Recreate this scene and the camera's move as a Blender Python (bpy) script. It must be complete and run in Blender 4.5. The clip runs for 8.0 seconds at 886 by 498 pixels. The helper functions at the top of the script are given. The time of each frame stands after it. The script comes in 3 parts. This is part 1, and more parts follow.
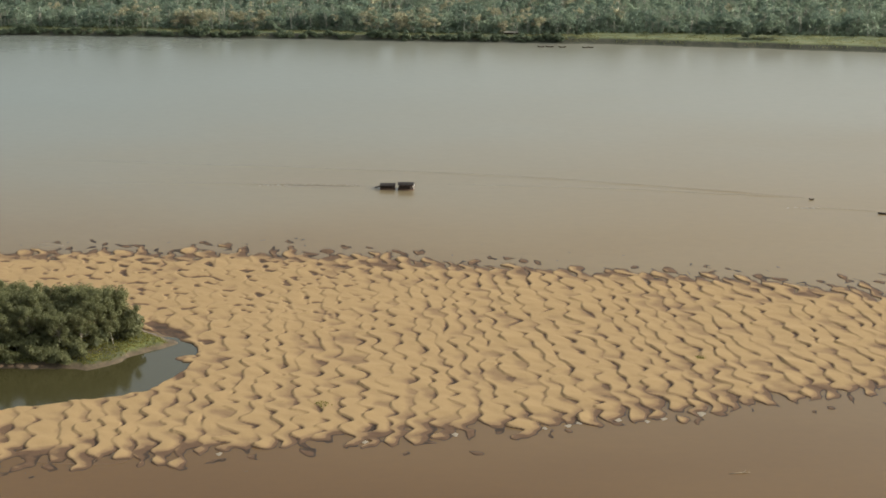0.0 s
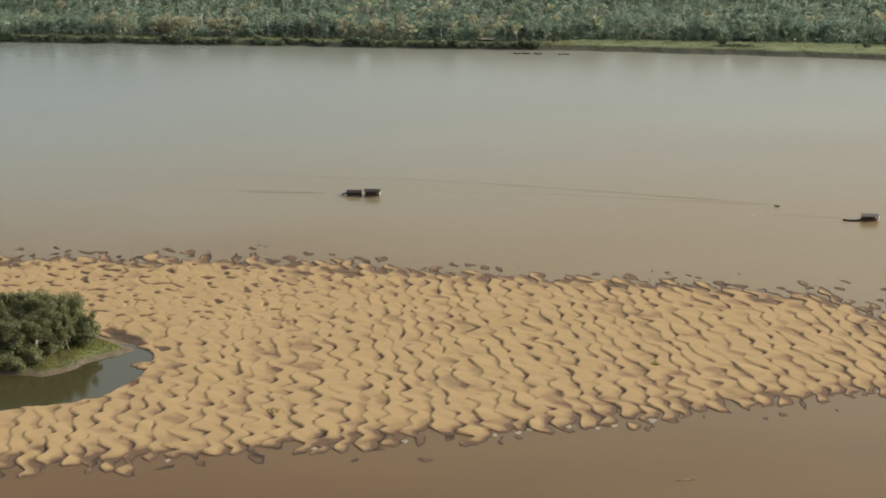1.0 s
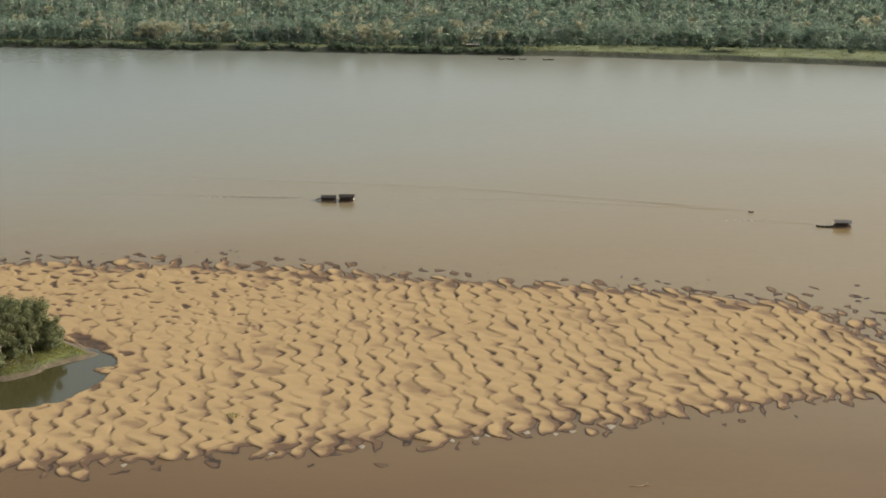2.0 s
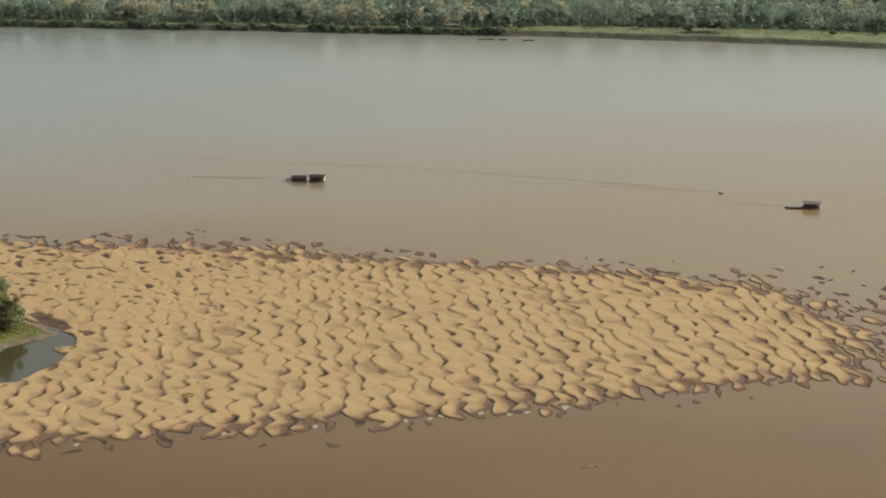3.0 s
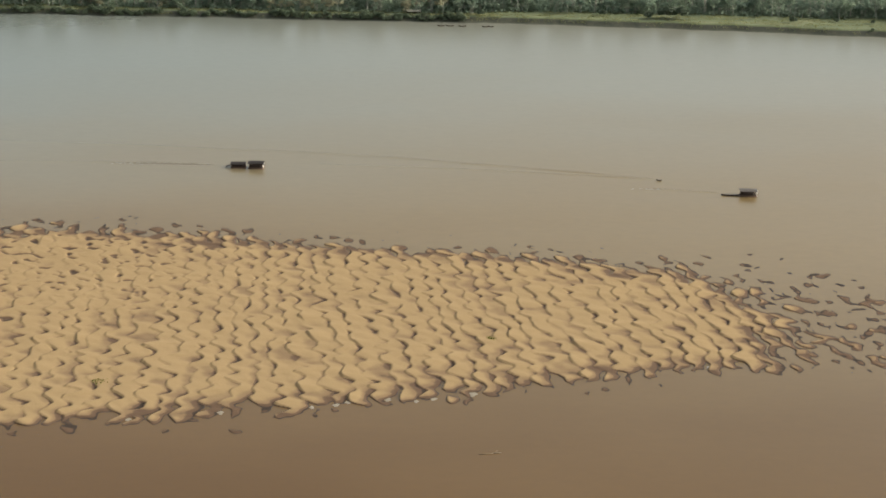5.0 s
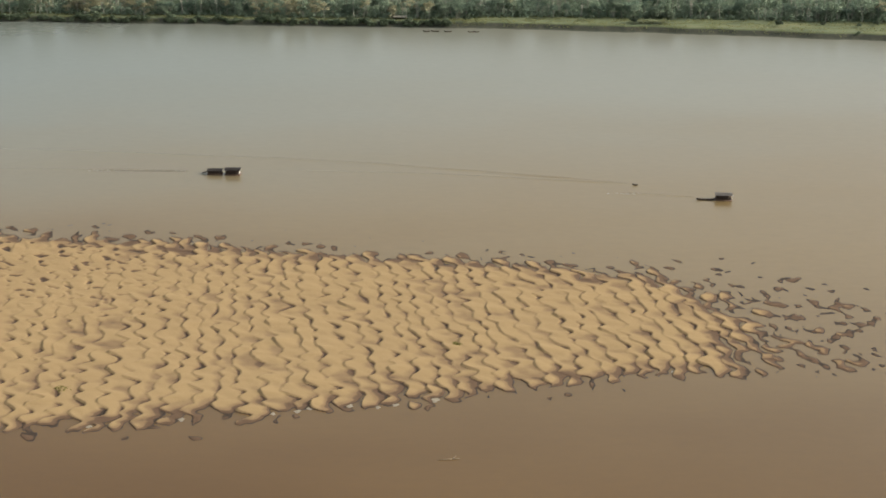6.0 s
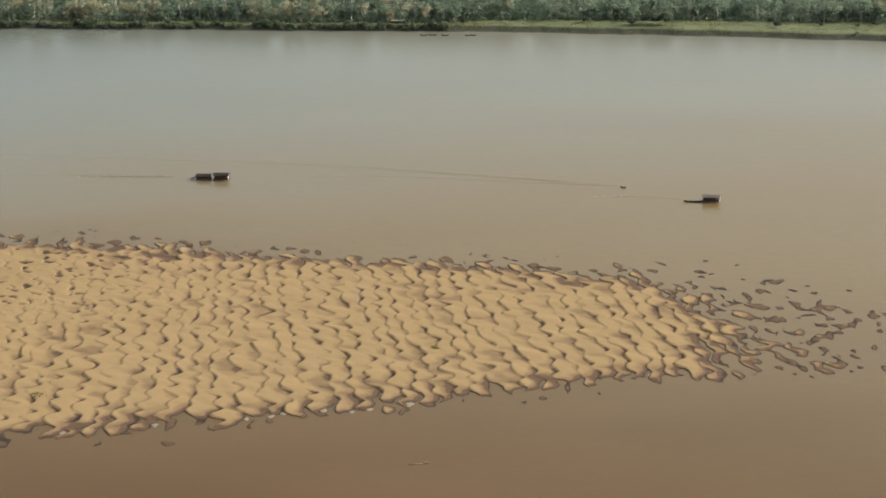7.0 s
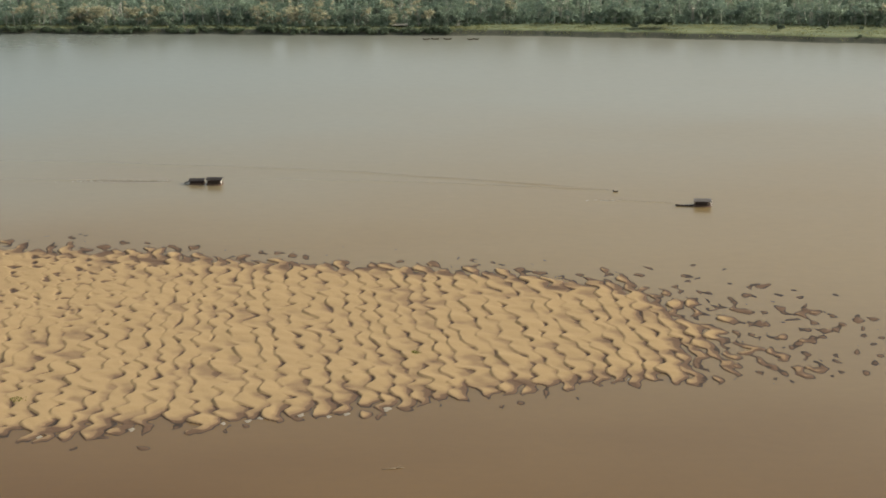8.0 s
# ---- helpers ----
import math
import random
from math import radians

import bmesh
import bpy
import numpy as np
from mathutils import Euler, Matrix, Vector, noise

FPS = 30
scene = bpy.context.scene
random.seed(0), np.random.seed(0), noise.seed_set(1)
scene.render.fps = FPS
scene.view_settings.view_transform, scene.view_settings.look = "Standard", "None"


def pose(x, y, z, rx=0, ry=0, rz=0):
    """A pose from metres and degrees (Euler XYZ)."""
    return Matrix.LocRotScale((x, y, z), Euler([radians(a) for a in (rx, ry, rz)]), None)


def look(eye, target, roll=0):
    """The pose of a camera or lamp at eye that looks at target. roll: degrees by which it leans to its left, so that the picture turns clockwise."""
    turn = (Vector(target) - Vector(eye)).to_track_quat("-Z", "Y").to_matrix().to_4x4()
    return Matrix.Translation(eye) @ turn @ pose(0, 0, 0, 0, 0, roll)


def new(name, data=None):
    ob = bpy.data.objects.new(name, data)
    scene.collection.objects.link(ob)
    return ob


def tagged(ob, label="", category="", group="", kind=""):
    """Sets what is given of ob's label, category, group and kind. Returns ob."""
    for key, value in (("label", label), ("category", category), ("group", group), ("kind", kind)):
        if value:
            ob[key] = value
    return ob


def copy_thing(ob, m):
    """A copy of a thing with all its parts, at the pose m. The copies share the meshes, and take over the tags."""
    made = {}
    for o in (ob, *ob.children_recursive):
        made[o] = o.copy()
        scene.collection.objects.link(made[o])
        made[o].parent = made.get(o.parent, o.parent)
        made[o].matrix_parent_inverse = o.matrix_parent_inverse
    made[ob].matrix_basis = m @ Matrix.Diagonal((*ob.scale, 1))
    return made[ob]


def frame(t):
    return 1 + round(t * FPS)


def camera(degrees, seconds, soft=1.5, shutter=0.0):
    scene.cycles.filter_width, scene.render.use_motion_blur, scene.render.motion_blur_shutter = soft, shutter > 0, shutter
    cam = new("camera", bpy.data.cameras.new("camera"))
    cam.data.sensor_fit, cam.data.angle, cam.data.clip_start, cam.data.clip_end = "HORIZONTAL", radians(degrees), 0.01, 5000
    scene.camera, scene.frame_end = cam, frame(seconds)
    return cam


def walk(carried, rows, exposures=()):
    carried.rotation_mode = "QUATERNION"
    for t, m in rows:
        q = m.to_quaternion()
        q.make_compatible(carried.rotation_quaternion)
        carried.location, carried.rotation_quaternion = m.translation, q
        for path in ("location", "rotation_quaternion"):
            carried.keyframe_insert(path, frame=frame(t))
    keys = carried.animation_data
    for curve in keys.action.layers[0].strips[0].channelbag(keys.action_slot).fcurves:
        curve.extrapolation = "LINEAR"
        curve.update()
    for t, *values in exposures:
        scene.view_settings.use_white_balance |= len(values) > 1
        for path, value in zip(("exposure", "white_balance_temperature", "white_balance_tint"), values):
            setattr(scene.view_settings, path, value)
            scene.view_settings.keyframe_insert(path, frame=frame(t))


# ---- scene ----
# camera: a helicopter flying along the river, 250 m up; seconds, place, heading, tilt down, lean
ROWS = [
    (0.0, 0.09, -0.15, 252.05, -0.063, 17.936, -0.688),
    (0.5, 9.21, -0.64, 252.46, 0.042, 17.892, -0.652),
    (1.0, 18.34, -1.05, 252.85, 0.100, 17.755, -0.631),
    (2.3, 42.10, -1.70, 253.74, 0.632, 17.610, -0.597),
    (2.5, 45.76, -1.76, 253.86, 0.685, 17.718, -0.590),
    (3.0, 54.91, -1.83, 254.14, 0.772, 18.213, -0.677),
    (3.5, 64.07, -1.82, 254.39, 0.888, 18.763, -0.723),
    (4.0, 73.23, -1.72, 254.62, 0.993, 19.041, -0.706),
    (4.5, 82.40, -1.54, 254.82, 1.132, 18.882, -0.809),
    (4.7, 86.07, -1.45, 254.89, 1.174, 18.770, -0.750),
    (6.0, 109.93, -0.50, 255.26, 1.779, 18.491, -0.212),
    (6.5, 119.12, 0.02, 255.36, 2.111, 18.474, 0.083),
    (7.0, 128.32, 0.62, 255.42, 2.651, 18.395, 0.424),
    (7.5, 137.52, 1.30, 255.46, 3.164, 18.403, 0.618),
    (8.0, 146.73, 2.07, 255.48, 3.647, 18.284, 0.782),
]


def aim(x, y, z, heading, tilt, lean):
    h, p = radians(heading), radians(tilt)
    ahead = Vector((-math.sin(h) * math.cos(p), math.cos(h) * math.cos(p), -math.sin(p)))
    return look((x, y, z), Vector((x, y, z)) + 800 * ahead, -lean)


cam = camera(26, 8.0, soft=1.6)
walk(cam, [(r[0], aim(*r[1:])) for r in ROWS], exposures=((0.0, 1.165, 6570, 2), (8.0, 1.165, 6570, 2)))

# ---- world and sun ----
SUN_HEADING, SUN_HEIGHT = radians(85), radians(26)   # clockwise from +y
world = bpy.data.worlds.new("sky")
scene.world = world
world.use_nodes = True
wn = world.node_tree.nodes
sky = wn.new("ShaderNodeTexSky")
sky.sky_type, sky.sun_disc = "NISHITA", False
sky.sun_elevation, sky.sun_rotation = SUN_HEIGHT, SUN_HEADING
sky.air_density, sky.dust_density, sky.ozone_density = 1.0, 5.0, 1.0
haze = wn.new("ShaderNodeHueSaturation")   # a hazy, whitish tropical sky
haze.inputs["Saturation"].default_value = 0.3
world.node_tree.links.new(sky.outputs[0], haze.inputs["Color"])
world.node_tree.links.new(haze.outputs[0], wn["Background"].inputs[0])
wn["Background"].inputs[1].default_value = 0.15
lamp = bpy.data.lights.new("sun", "SUN")
lamp.energy, lamp.angle, lamp.color = 1.5, radians(1.2), (1.0, 0.86, 0.69)
sun_way = Vector((math.sin(SUN_HEADING) * math.cos(SUN_HEIGHT), math.cos(SUN_HEADING) * math.cos(SUN_HEIGHT), math.sin(SUN_HEIGHT)))
new("sun", lamp).matrix_world = look(sun_way * 900, (0, 0, 0))


# ---- materials ----
def material(name, rough=0.8):
    m = bpy.data.materials.new(name)
    m.use_nodes = True
    m.node_tree.nodes["Principled BSDF"].inputs["Roughness"].default_value = rough
    return m, m.node_tree.nodes, m.node_tree.links, m.node_tree.nodes["Principled BSDF"]


def noise_node(n, l, where, scale, detail=3, rough=0.55):
    t = n.new("ShaderNodeTexNoise")
    t.inputs["Scale"].default_value, t.inputs["Detail"].default_value, t.inputs["Roughness"].default_value = scale, detail, rough
    l.new(where, t.inputs["Vector"])
    return t.outputs["Fac"]


def ramp(n, l, fac, stops):
    r = n.new("ShaderNodeValToRGB")
    while len(r.color_ramp.elements) < len(stops):
        r.color_ramp.elements.new(0.5)
    for e, (p, c) in zip(r.color_ramp.elements, stops):
        e.position, e.color = p, (*c, 1)
    l.new(fac, r.inputs[0])
    return r.outputs[0]


def mix(n, l, fac, a, b, mode="MIX"):
    m = n.new("ShaderNodeMix")
    m.data_type, m.blend_type = "RGBA", mode
    for value, socket in ((fac, m.inputs[0]), (a, m.inputs[6]), (b, m.inputs[7])):
        if isinstance(value, (int, float)):
            socket.default_value = value
        elif isinstance(value, tuple):
            socket.default_value = (*value, 1)
        else:
            l.new(value, socket)
    return m.outputs[2]


def span(n, l, value, a, b):
    m = n.new("ShaderNodeMapRange")
    m.interpolation_type = "SMOOTHSTEP"
    l.new(value, m.inputs[0])
    m.inputs[1].default_value, m.inputs[2].default_value = a, b
    return m.outputs[0]


def math_node(n, l, op, a, b):
    m = n.new("ShaderNodeMath")
    m.operation = op
    for value, socket in ((a, m.inputs[0]), (b, m.inputs[1])):
        if isinstance(value, (int, float)):
            socket.default_value = value
        else:
            l.new(value, socket)
    return m.outputs[0]


def stretched(n, l, where, scale):
    m = n.new("ShaderNodeMapping")
    m.inputs["Scale"].default_value = scale
    l.new(where, m.inputs[0])
    return m.outputs[0]


def bump(n, l, bsdf, height, strength, distance):
    b = n.new("ShaderNodeBump")
    b.inputs["Strength"].default_value, b.inputs["Distance"].default_value = strength, distance
    l.new(height, b.inputs["Height"])
    l.new(b.outputs[0], bsdf.inputs["Normal"])


def plain(name, color, rough=0.7, metal=0.0, vary=0.25, scale=1.5):
    m, n, l, b = material(name, rough)
    where = n.new("ShaderNodeTexCoord").outputs["Object"]
    f = noise_node(n, l, where, scale, 4)
    dark = tuple(c * (1 - vary) for c in color)
    light = tuple(min(1, c * (1 + vary)) for c in color)
    l.new(ramp(n, l, f, [(0.3, dark), (0.7, light)]), b.inputs["Base Color"])
    b.inputs["Metallic"].default_value = metal
    b.inputs["Specular IOR Level"].default_value = 0.5 if rough < 0.9 else 0.1
    bump(n, l, b, noise_node(n, l, where, scale * 6, 3), 0.3, 0.03)
    return m


def sand_material():
    m, n, l, b = material("sand", 0.9)
    where = n.new("ShaderNodeNewGeometry").outputs["Position"]
    xyz = n.new("ShaderNodeSeparateXYZ")
    l.new(where, xyz.inputs[0])
    fine = noise_node(n, l, where, 0.9, 4)
    broad = noise_node(n, l, where, 0.035, 4)
    dry = mix(n, l, broad, (0.199, 0.133, 0.066), (0.249, 0.169, 0.088))
    dry = mix(n, l, span(n, l, fine, 0.35, 0.75), dry, (0.224, 0.151, 0.076))
    # river water soaks the sand up to a hand's width or two above its level
    edge = noise_node(n, l, where, 0.22, 3)
    level = math_node(n, l, "ADD", xyz.outputs[2], math_node(n, l, "MULTIPLY", math_node(n, l, "SUBTRACT", edge, 0.5), 0.16))
    wet = span(n, l, level, 0.28, 0.2)
    soaked = span(n, l, level, 0.085, 0.02)
    damp = span(n, l, level, 0.44, 0.28)
    color = mix(n, l, damp, dry, (0.16, 0.104, 0.057))
    color = mix(n, l, wet, color, (0.08, 0.047, 0.028))
    color = mix(n, l, soaked, color, (0.03, 0.02, 0.014))
    l.new(color, b.inputs["Base Color"])
    l.new(math_node(n, l, "SUBTRACT", 0.95, math_node(n, l, "MULTIPLY", wet, 0.15)), b.inputs["Roughness"])
    b.inputs["Specular IOR Level"].default_value = 0.15
    bump(n, l, b, noise_node(n, l, stretched(n, l, where, (1.4, 0.8, 1)), 0.9, 5, 0.65), 0.4, 0.2)
    return m


def water_material(name, color, tint, middle, haze_tint, rough, ior):
    m, n, l, b = material(name, rough)
    where = n.new("ShaderNodeNewGeometry").outputs["Position"]
    slick = noise_node(n, l, stretched(n, l, where, (0.004, 0.012, 1)), 1.0, 2)
    mud = noise_node(n, l, stretched(n, l, where, (0.006, 0.011, 1)), 1.0, 2, 0.5)
    # far haze, sky sheen and brighter sunward side, painted into the silt colour
    xyz = n.new("ShaderNodeSeparateXYZ")
    l.new(where, xyz.inputs[0])
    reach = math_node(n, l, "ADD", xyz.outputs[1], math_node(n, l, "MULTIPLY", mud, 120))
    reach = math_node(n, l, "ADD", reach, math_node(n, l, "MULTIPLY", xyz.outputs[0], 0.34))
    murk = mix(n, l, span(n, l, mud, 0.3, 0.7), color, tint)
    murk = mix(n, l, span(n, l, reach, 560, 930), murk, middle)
    # the far water is painted darker on the side away from the sun
    thin = mix(n, l, span(n, l, xyz.outputs[0], -280, 160), tuple(c * k for c, k in zip(haze_tint, (0.74, 0.84, 0.92))), haze_tint)
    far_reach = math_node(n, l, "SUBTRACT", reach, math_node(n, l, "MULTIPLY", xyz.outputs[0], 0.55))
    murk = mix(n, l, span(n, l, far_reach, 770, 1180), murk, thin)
    # faint boils and slicks
    fleck = noise_node(n, l, stretched(n, l, where, (0.12, 0.28, 1)), 1.0, 6, 0.75)
    fleck = math_node(n, l, "ADD", 0.9, math_node(n, l, "MULTIPLY", fleck, 0.2))
    l.new(mix(n, l, 1.0, murk, fleck, "MULTIPLY"), b.inputs["Base Color"])
    l.new(math_node(n, l, "ADD", rough - 0.05, math_node(n, l, "MULTIPLY", slick, 0.12)), b.inputs["Roughness"])
    b.inputs["IOR"].default_value = ior
    return m


def leaf_material(name, dark, light, tree_scale=0.12, thin=0.5, speckle=0.4):
    m, n, l, b = material(name, 0.6)
    geo = n.new("ShaderNodeNewGeometry")
    crown = noise_node(n, l, geo.outputs["Position"], tree_scale, 2)
    f = math_node(n, l, "ADD", math_node(n, l, "MULTIPLY", crown, 1.05 - speckle), math_node(n, l, "MULTIPLY", geo.outputs["Random Per Island"], speckle))
    l.new(ramp(n, l, f, [(0.3, dark), (0.75, light)]), b.inputs["Base Color"])
    b.inputs["Specular IOR Level"].default_value = 0.3
    through_leaf = n.new("ShaderNodeBsdfTranslucent")
    through_leaf.inputs[0].default_value = (*[c * 1.1 for c in light], 1)
    add = n.new("ShaderNodeMixShader")
    add.inputs[0].default_value = thin
    l.new(b.outputs[0], add.inputs[1])
    l.new(through_leaf.outputs[0], add.inputs[2])
    l.new(add.outputs[0], n["Material Output"].inputs[0])
    return m


def land_material():
    m, n, l, b = material("river_land", 0.9)
    where = n.new("ShaderNodeNewGeometry").outputs["Position"]
    xyz = n.new("ShaderNodeSeparateXYZ")
    l.new(where, xyz.inputs[0])
    patch = noise_node(n, l, stretched(n, l, where, (0.02, 0.05, 1)), 1.0, 4)
    grass = ramp(n, l, patch, [(0.3, (0.05, 0.062, 0.028)), (0.55, (0.08, 0.092, 0.038)), (0.8, (0.125, 0.12, 0.055))])
    earth = ramp(n, l, noise_node(n, l, where, 0.25, 4), [(0.35, (0.018, 0.022, 0.012)), (0.75, (0.042, 0.038, 0.023))])
    l.new(mix(n, l, span(n, l, xyz.outputs[2], 2.5, 3.1), earth, grass), b.inputs["Base Color"])
    bump(n, l, b, noise_node(n, l, where, 0.8, 4), 0.6, 0.3)
    return m


def meadow_material():
    m, n, l, b = material("island_grass", 0.85)
    where = n.new("ShaderNodeNewGeometry").outputs["Position"]
    xyz = n.new("ShaderNodeSeparateXYZ")
    l.new(where, xyz.inputs[0])
    grass = ramp(n, l, noise_node(n, l, where, 0.16, 5), [(0.3, (0.04, 0.03, 0.016)), (0.5, (0.045, 0.05, 0.014)), (0.62, (0.085, 0.092, 0.018)), (0.8, (0.12, 0.1, 0.04))])
    mud = ramp(n, l, noise_node(n, l, where, 0.7, 4), [(0.35, (0.04, 0.028, 0.014)), (0.75, (0.095, 0.064, 0.036))])
    level = math_node(n, l, "ADD", xyz.outputs[2], math_node(n, l, "MULTIPLY", noise_node(n, l, where, 0.3, 3), 1.0))
    l.new(mix(n, l, span(n, l, level, 1.1, 1.9), mud, grass), b.inputs["Base Color"])
    bump(n, l, b, noise_node(n, l, where, 2.0, 4), 0.6, 0.2)
    return m


SAND = sand_material()
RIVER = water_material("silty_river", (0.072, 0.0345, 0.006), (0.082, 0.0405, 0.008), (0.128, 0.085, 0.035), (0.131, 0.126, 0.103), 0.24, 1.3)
STIRRED = water_material("stirred_silt", (0.1, 0.073, 0.045), (0.105, 0.078, 0.05), (0.1, 0.073, 0.045), (0.1, 0.073, 0.045), 0.35, 1.33)
POND = water_material("still_pond", (0.03, 0.027, 0.011), (0.036, 0.032, 0.014), (0.03, 0.027, 0.011), (0.03, 0.027, 0.011), 0.1, 1.33)
LAND = land_material()
MEADOW = meadow_material()
LEAF = leaf_material("leaves", (0.05, 0.057, 0.026), (0.165, 0.165, 0.075), 0.33)
# forest leaf colours are raised and greyed to stand in for distance haze
LEAF_HAZED = [leaf_material("hazed_forest_leaves", (0.174, 0.219, 0.165), (0.220, 0.266, 0.194), 0.16, 0.72, 0.15),
            leaf_material("hazed_forest_leaves_dark", (0.121, 0.168, 0.132), (0.166, 0.212, 0.162), 0.16, 0.72, 0.15),
            leaf_material("hazed_forest_leaves_dry", (0.269, 0.259, 0.183), (0.355, 0.334, 0.228), 0.16, 0.72, 0.15)]
LEAF_BANK = leaf_material("bankside_leaves", (0.08, 0.11, 0.07), (0.12, 0.145, 0.09), 0.3, 0.6, 0.2)
BARK = plain("pale_bark", (0.28, 0.25, 0.19), 0.85)
BARK_FAR = plain("grey_bark", (0.27, 0.255, 0.215), 0.85)
MEADOW_LEAF = leaf_material("meadow_leaves", (0.035, 0.05, 0.032), (0.075, 0.095, 0.06))
ROOF = plain("dark_roof", (0.022, 0.018, 0.017), 0.95)
ROOF_PALE = plain("weathered_tin", (0.075, 0.065, 0.06), 0.92)
TIMBER = plain("dark_timber", (0.045, 0.032, 0.025), 0.9)
STEEL = plain("rusted_steel", (0.1, 0.055, 0.035), 0.6, 0.3)
THATCH = plain("weathered_thatch", (0.15, 0.14, 0.115), 0.9)
CANVAS = plain("pale_tarpaulin", (0.6, 0.56, 0.5), 0.7)
WOOD = plain("bleached_driftwood", (0.15, 0.112, 0.072), 0.85)
FOAM = plain("river_foam", (0.17, 0.14, 0.1), 0.8)


# ---- helpers for shapes ----
def mesh_of(name, verts, faces, mats, slots=None, smooth=False):
    me = bpy.data.meshes.new(name)
    verts = np.asarray(verts, dtype=np.float32)
    faces = np.asarray(faces, dtype=np.int32)
    k = faces.shape[1]
    me.vertices.add(len(verts))
    me.vertices.foreach_set("co", verts.ravel())
    me.loops.add(faces.size)
    me.loops.foreach_set("vertex_index", faces.ravel())
    me.polygons.add(len(faces))
    me.polygons.foreach_set("loop_start", np.arange(0, faces.size, k, dtype=np.int32))
    for m in mats:
        me.materials.append(m)
    if slots is not None:
        me.polygons.foreach_set("material_index", np.asarray(slots, dtype=np.int32))
    if smooth:
        me.polygons.foreach_set("use_smooth", np.ones(len(faces), dtype=bool))
    me.update(calc_edges=True)
    return me


def part(name, bm, mat, parent=None, label="", smooth=False):
    me = bpy.data.meshes.new(name)
    bm.to_mesh(me)
    bm.free()
    me.materials.append(mat)
    if smooth:
        for f in me.polygons:
            f.use_smooth = True
    ob = new(name, me)
    ob.parent = parent
    return tagged(ob, label)


def box(bm, sx, sy, sz, x=0, y=0, z=0, rx=0, ry=0, rz=0, bevel=0.03):
    made = bmesh.ops.create_cube(bm, size=1, matrix=pose(x, y, z, rx, ry, rz) @ Matrix.Diagonal((sx, sy, sz, 1)))
    if bevel:
        edges = {e for v in made["verts"] for e in v.link_edges}
        bmesh.ops.bevel(bm, geom=list(edges), offset=bevel, segments=1, affect="EDGES")
    return bm


def rod(bm, a, b, r0, r1, sides=6):
    a, b = Vector(a), Vector(b)
    m = Matrix.Translation((a + b) / 2) @ (b - a).to_track_quat("Z", "Y").to_matrix().to_4x4()
    bmesh.ops.create_cone(bm, cap_ends=True, segments=sides, radius1=r0, radius2=r1, depth=(b - a).length, matrix=m)
    return bm


RNG = np.random.RandomState(11)
PERM = np.concatenate([RNG.permutation(256)] * 3)
GRAD = np.stack([np.cos(np.arange(256) * 2.399), np.sin(np.arange(256) * 2.399)], 1)


def wave_noise(x, y, seed=0):
    """Smooth gradient noise, about -1 to 1, over arrays."""
    xi, yi = np.floor(x).astype(int), np.floor(y).astype(int)
    fx, fy = x - xi, y - yi
    ux, uy = fx * fx * fx * (fx * (fx * 6 - 15) + 10), fy * fy * fy * (fy * (fy * 6 - 15) + 10)

    def corner(i, j):
        g = GRAD[PERM[(PERM[(xi + i + seed * 37) & 255] + yi + j) & 255]]
        return g[..., 0] * (fx - i) + g[..., 1] * (fy - j)
    a = corner(0, 0) * (1 - ux) + corner(1, 0) * ux
    b = corner(0, 1) * (1 - ux) + corner(1, 1) * ux
    return 1.5 * (a * (1 - uy) + b * uy)


def step(x, a, b):
    t = np.clip((x - a) / (b - a), 0, 1)
    return t * t * (3 - 2 * t)


def grid(name, xs, ys, height, mat):
    X, Y = np.meshgrid(xs, ys)
    Z = height(X, Y)
    nx, ny = len(xs), len(ys)
    i = (np.arange(ny - 1)[:, None] * nx + np.arange(nx - 1)[None]).ravel()
    faces = np.stack([i, i + 1, i + nx + 1, i + nx], 1)
    return new(name, mesh_of(name, np.stack([X.ravel(), Y.ravel(), Z.ravel()], 1), faces, [mat], smooth=True))


# ---- ground, water ----
def far_shore(x):
    return np.interp(x, [-900, -285, -100, 0, 80, 190, 280, 352, 900], [1216, 1215, 1213, 1210, 1209, 1202, 1191, 1182, 1120]) + 2.0 * wave_noise(x / 23, x * 0 + 3.3) + 0.8 * wave_noise(x / 6, x * 0 + 7.7)


def land_height(x, y):
    inland = y - far_shore(x)
    rise = 3.0 + 0.4 * step(x, 60, 160)
    z = -4 + 4 * step(inland, -14, 0) + rise * step(inland, -0.5, 5) + 0.5 * wave_noise(x / 30, y / 30, 4) * step(inland, 8, 30)
    return z + 0.35 * wave_noise(x / 5, y / 5, 6) * step(inland, -3, 3)


far = np.array([-6000, -4000, -2500, -1500, -900, -600])
tagged(grid("ground", np.concatenate([far, np.arange(-420, 521, 3.0), -far[::-1]]),
            np.concatenate([[-3000, -1000, 0, 500, 900, 1100, 1150], np.arange(1168, 1262, 1.5), np.arange(1265, 1500, 6.0), [1600, 1800, 2200, 3000, 4500, 6000]]),
            land_height, LAND), "flat river land with green grass and a dark earth bank", "ground", kind="structure")
wide = np.array([-5900, -4000, -2500, -1500, -900, -600])
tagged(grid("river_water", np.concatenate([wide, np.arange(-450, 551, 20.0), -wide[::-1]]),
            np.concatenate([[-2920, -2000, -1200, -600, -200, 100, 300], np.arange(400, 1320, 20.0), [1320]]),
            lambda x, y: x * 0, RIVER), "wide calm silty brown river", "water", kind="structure")


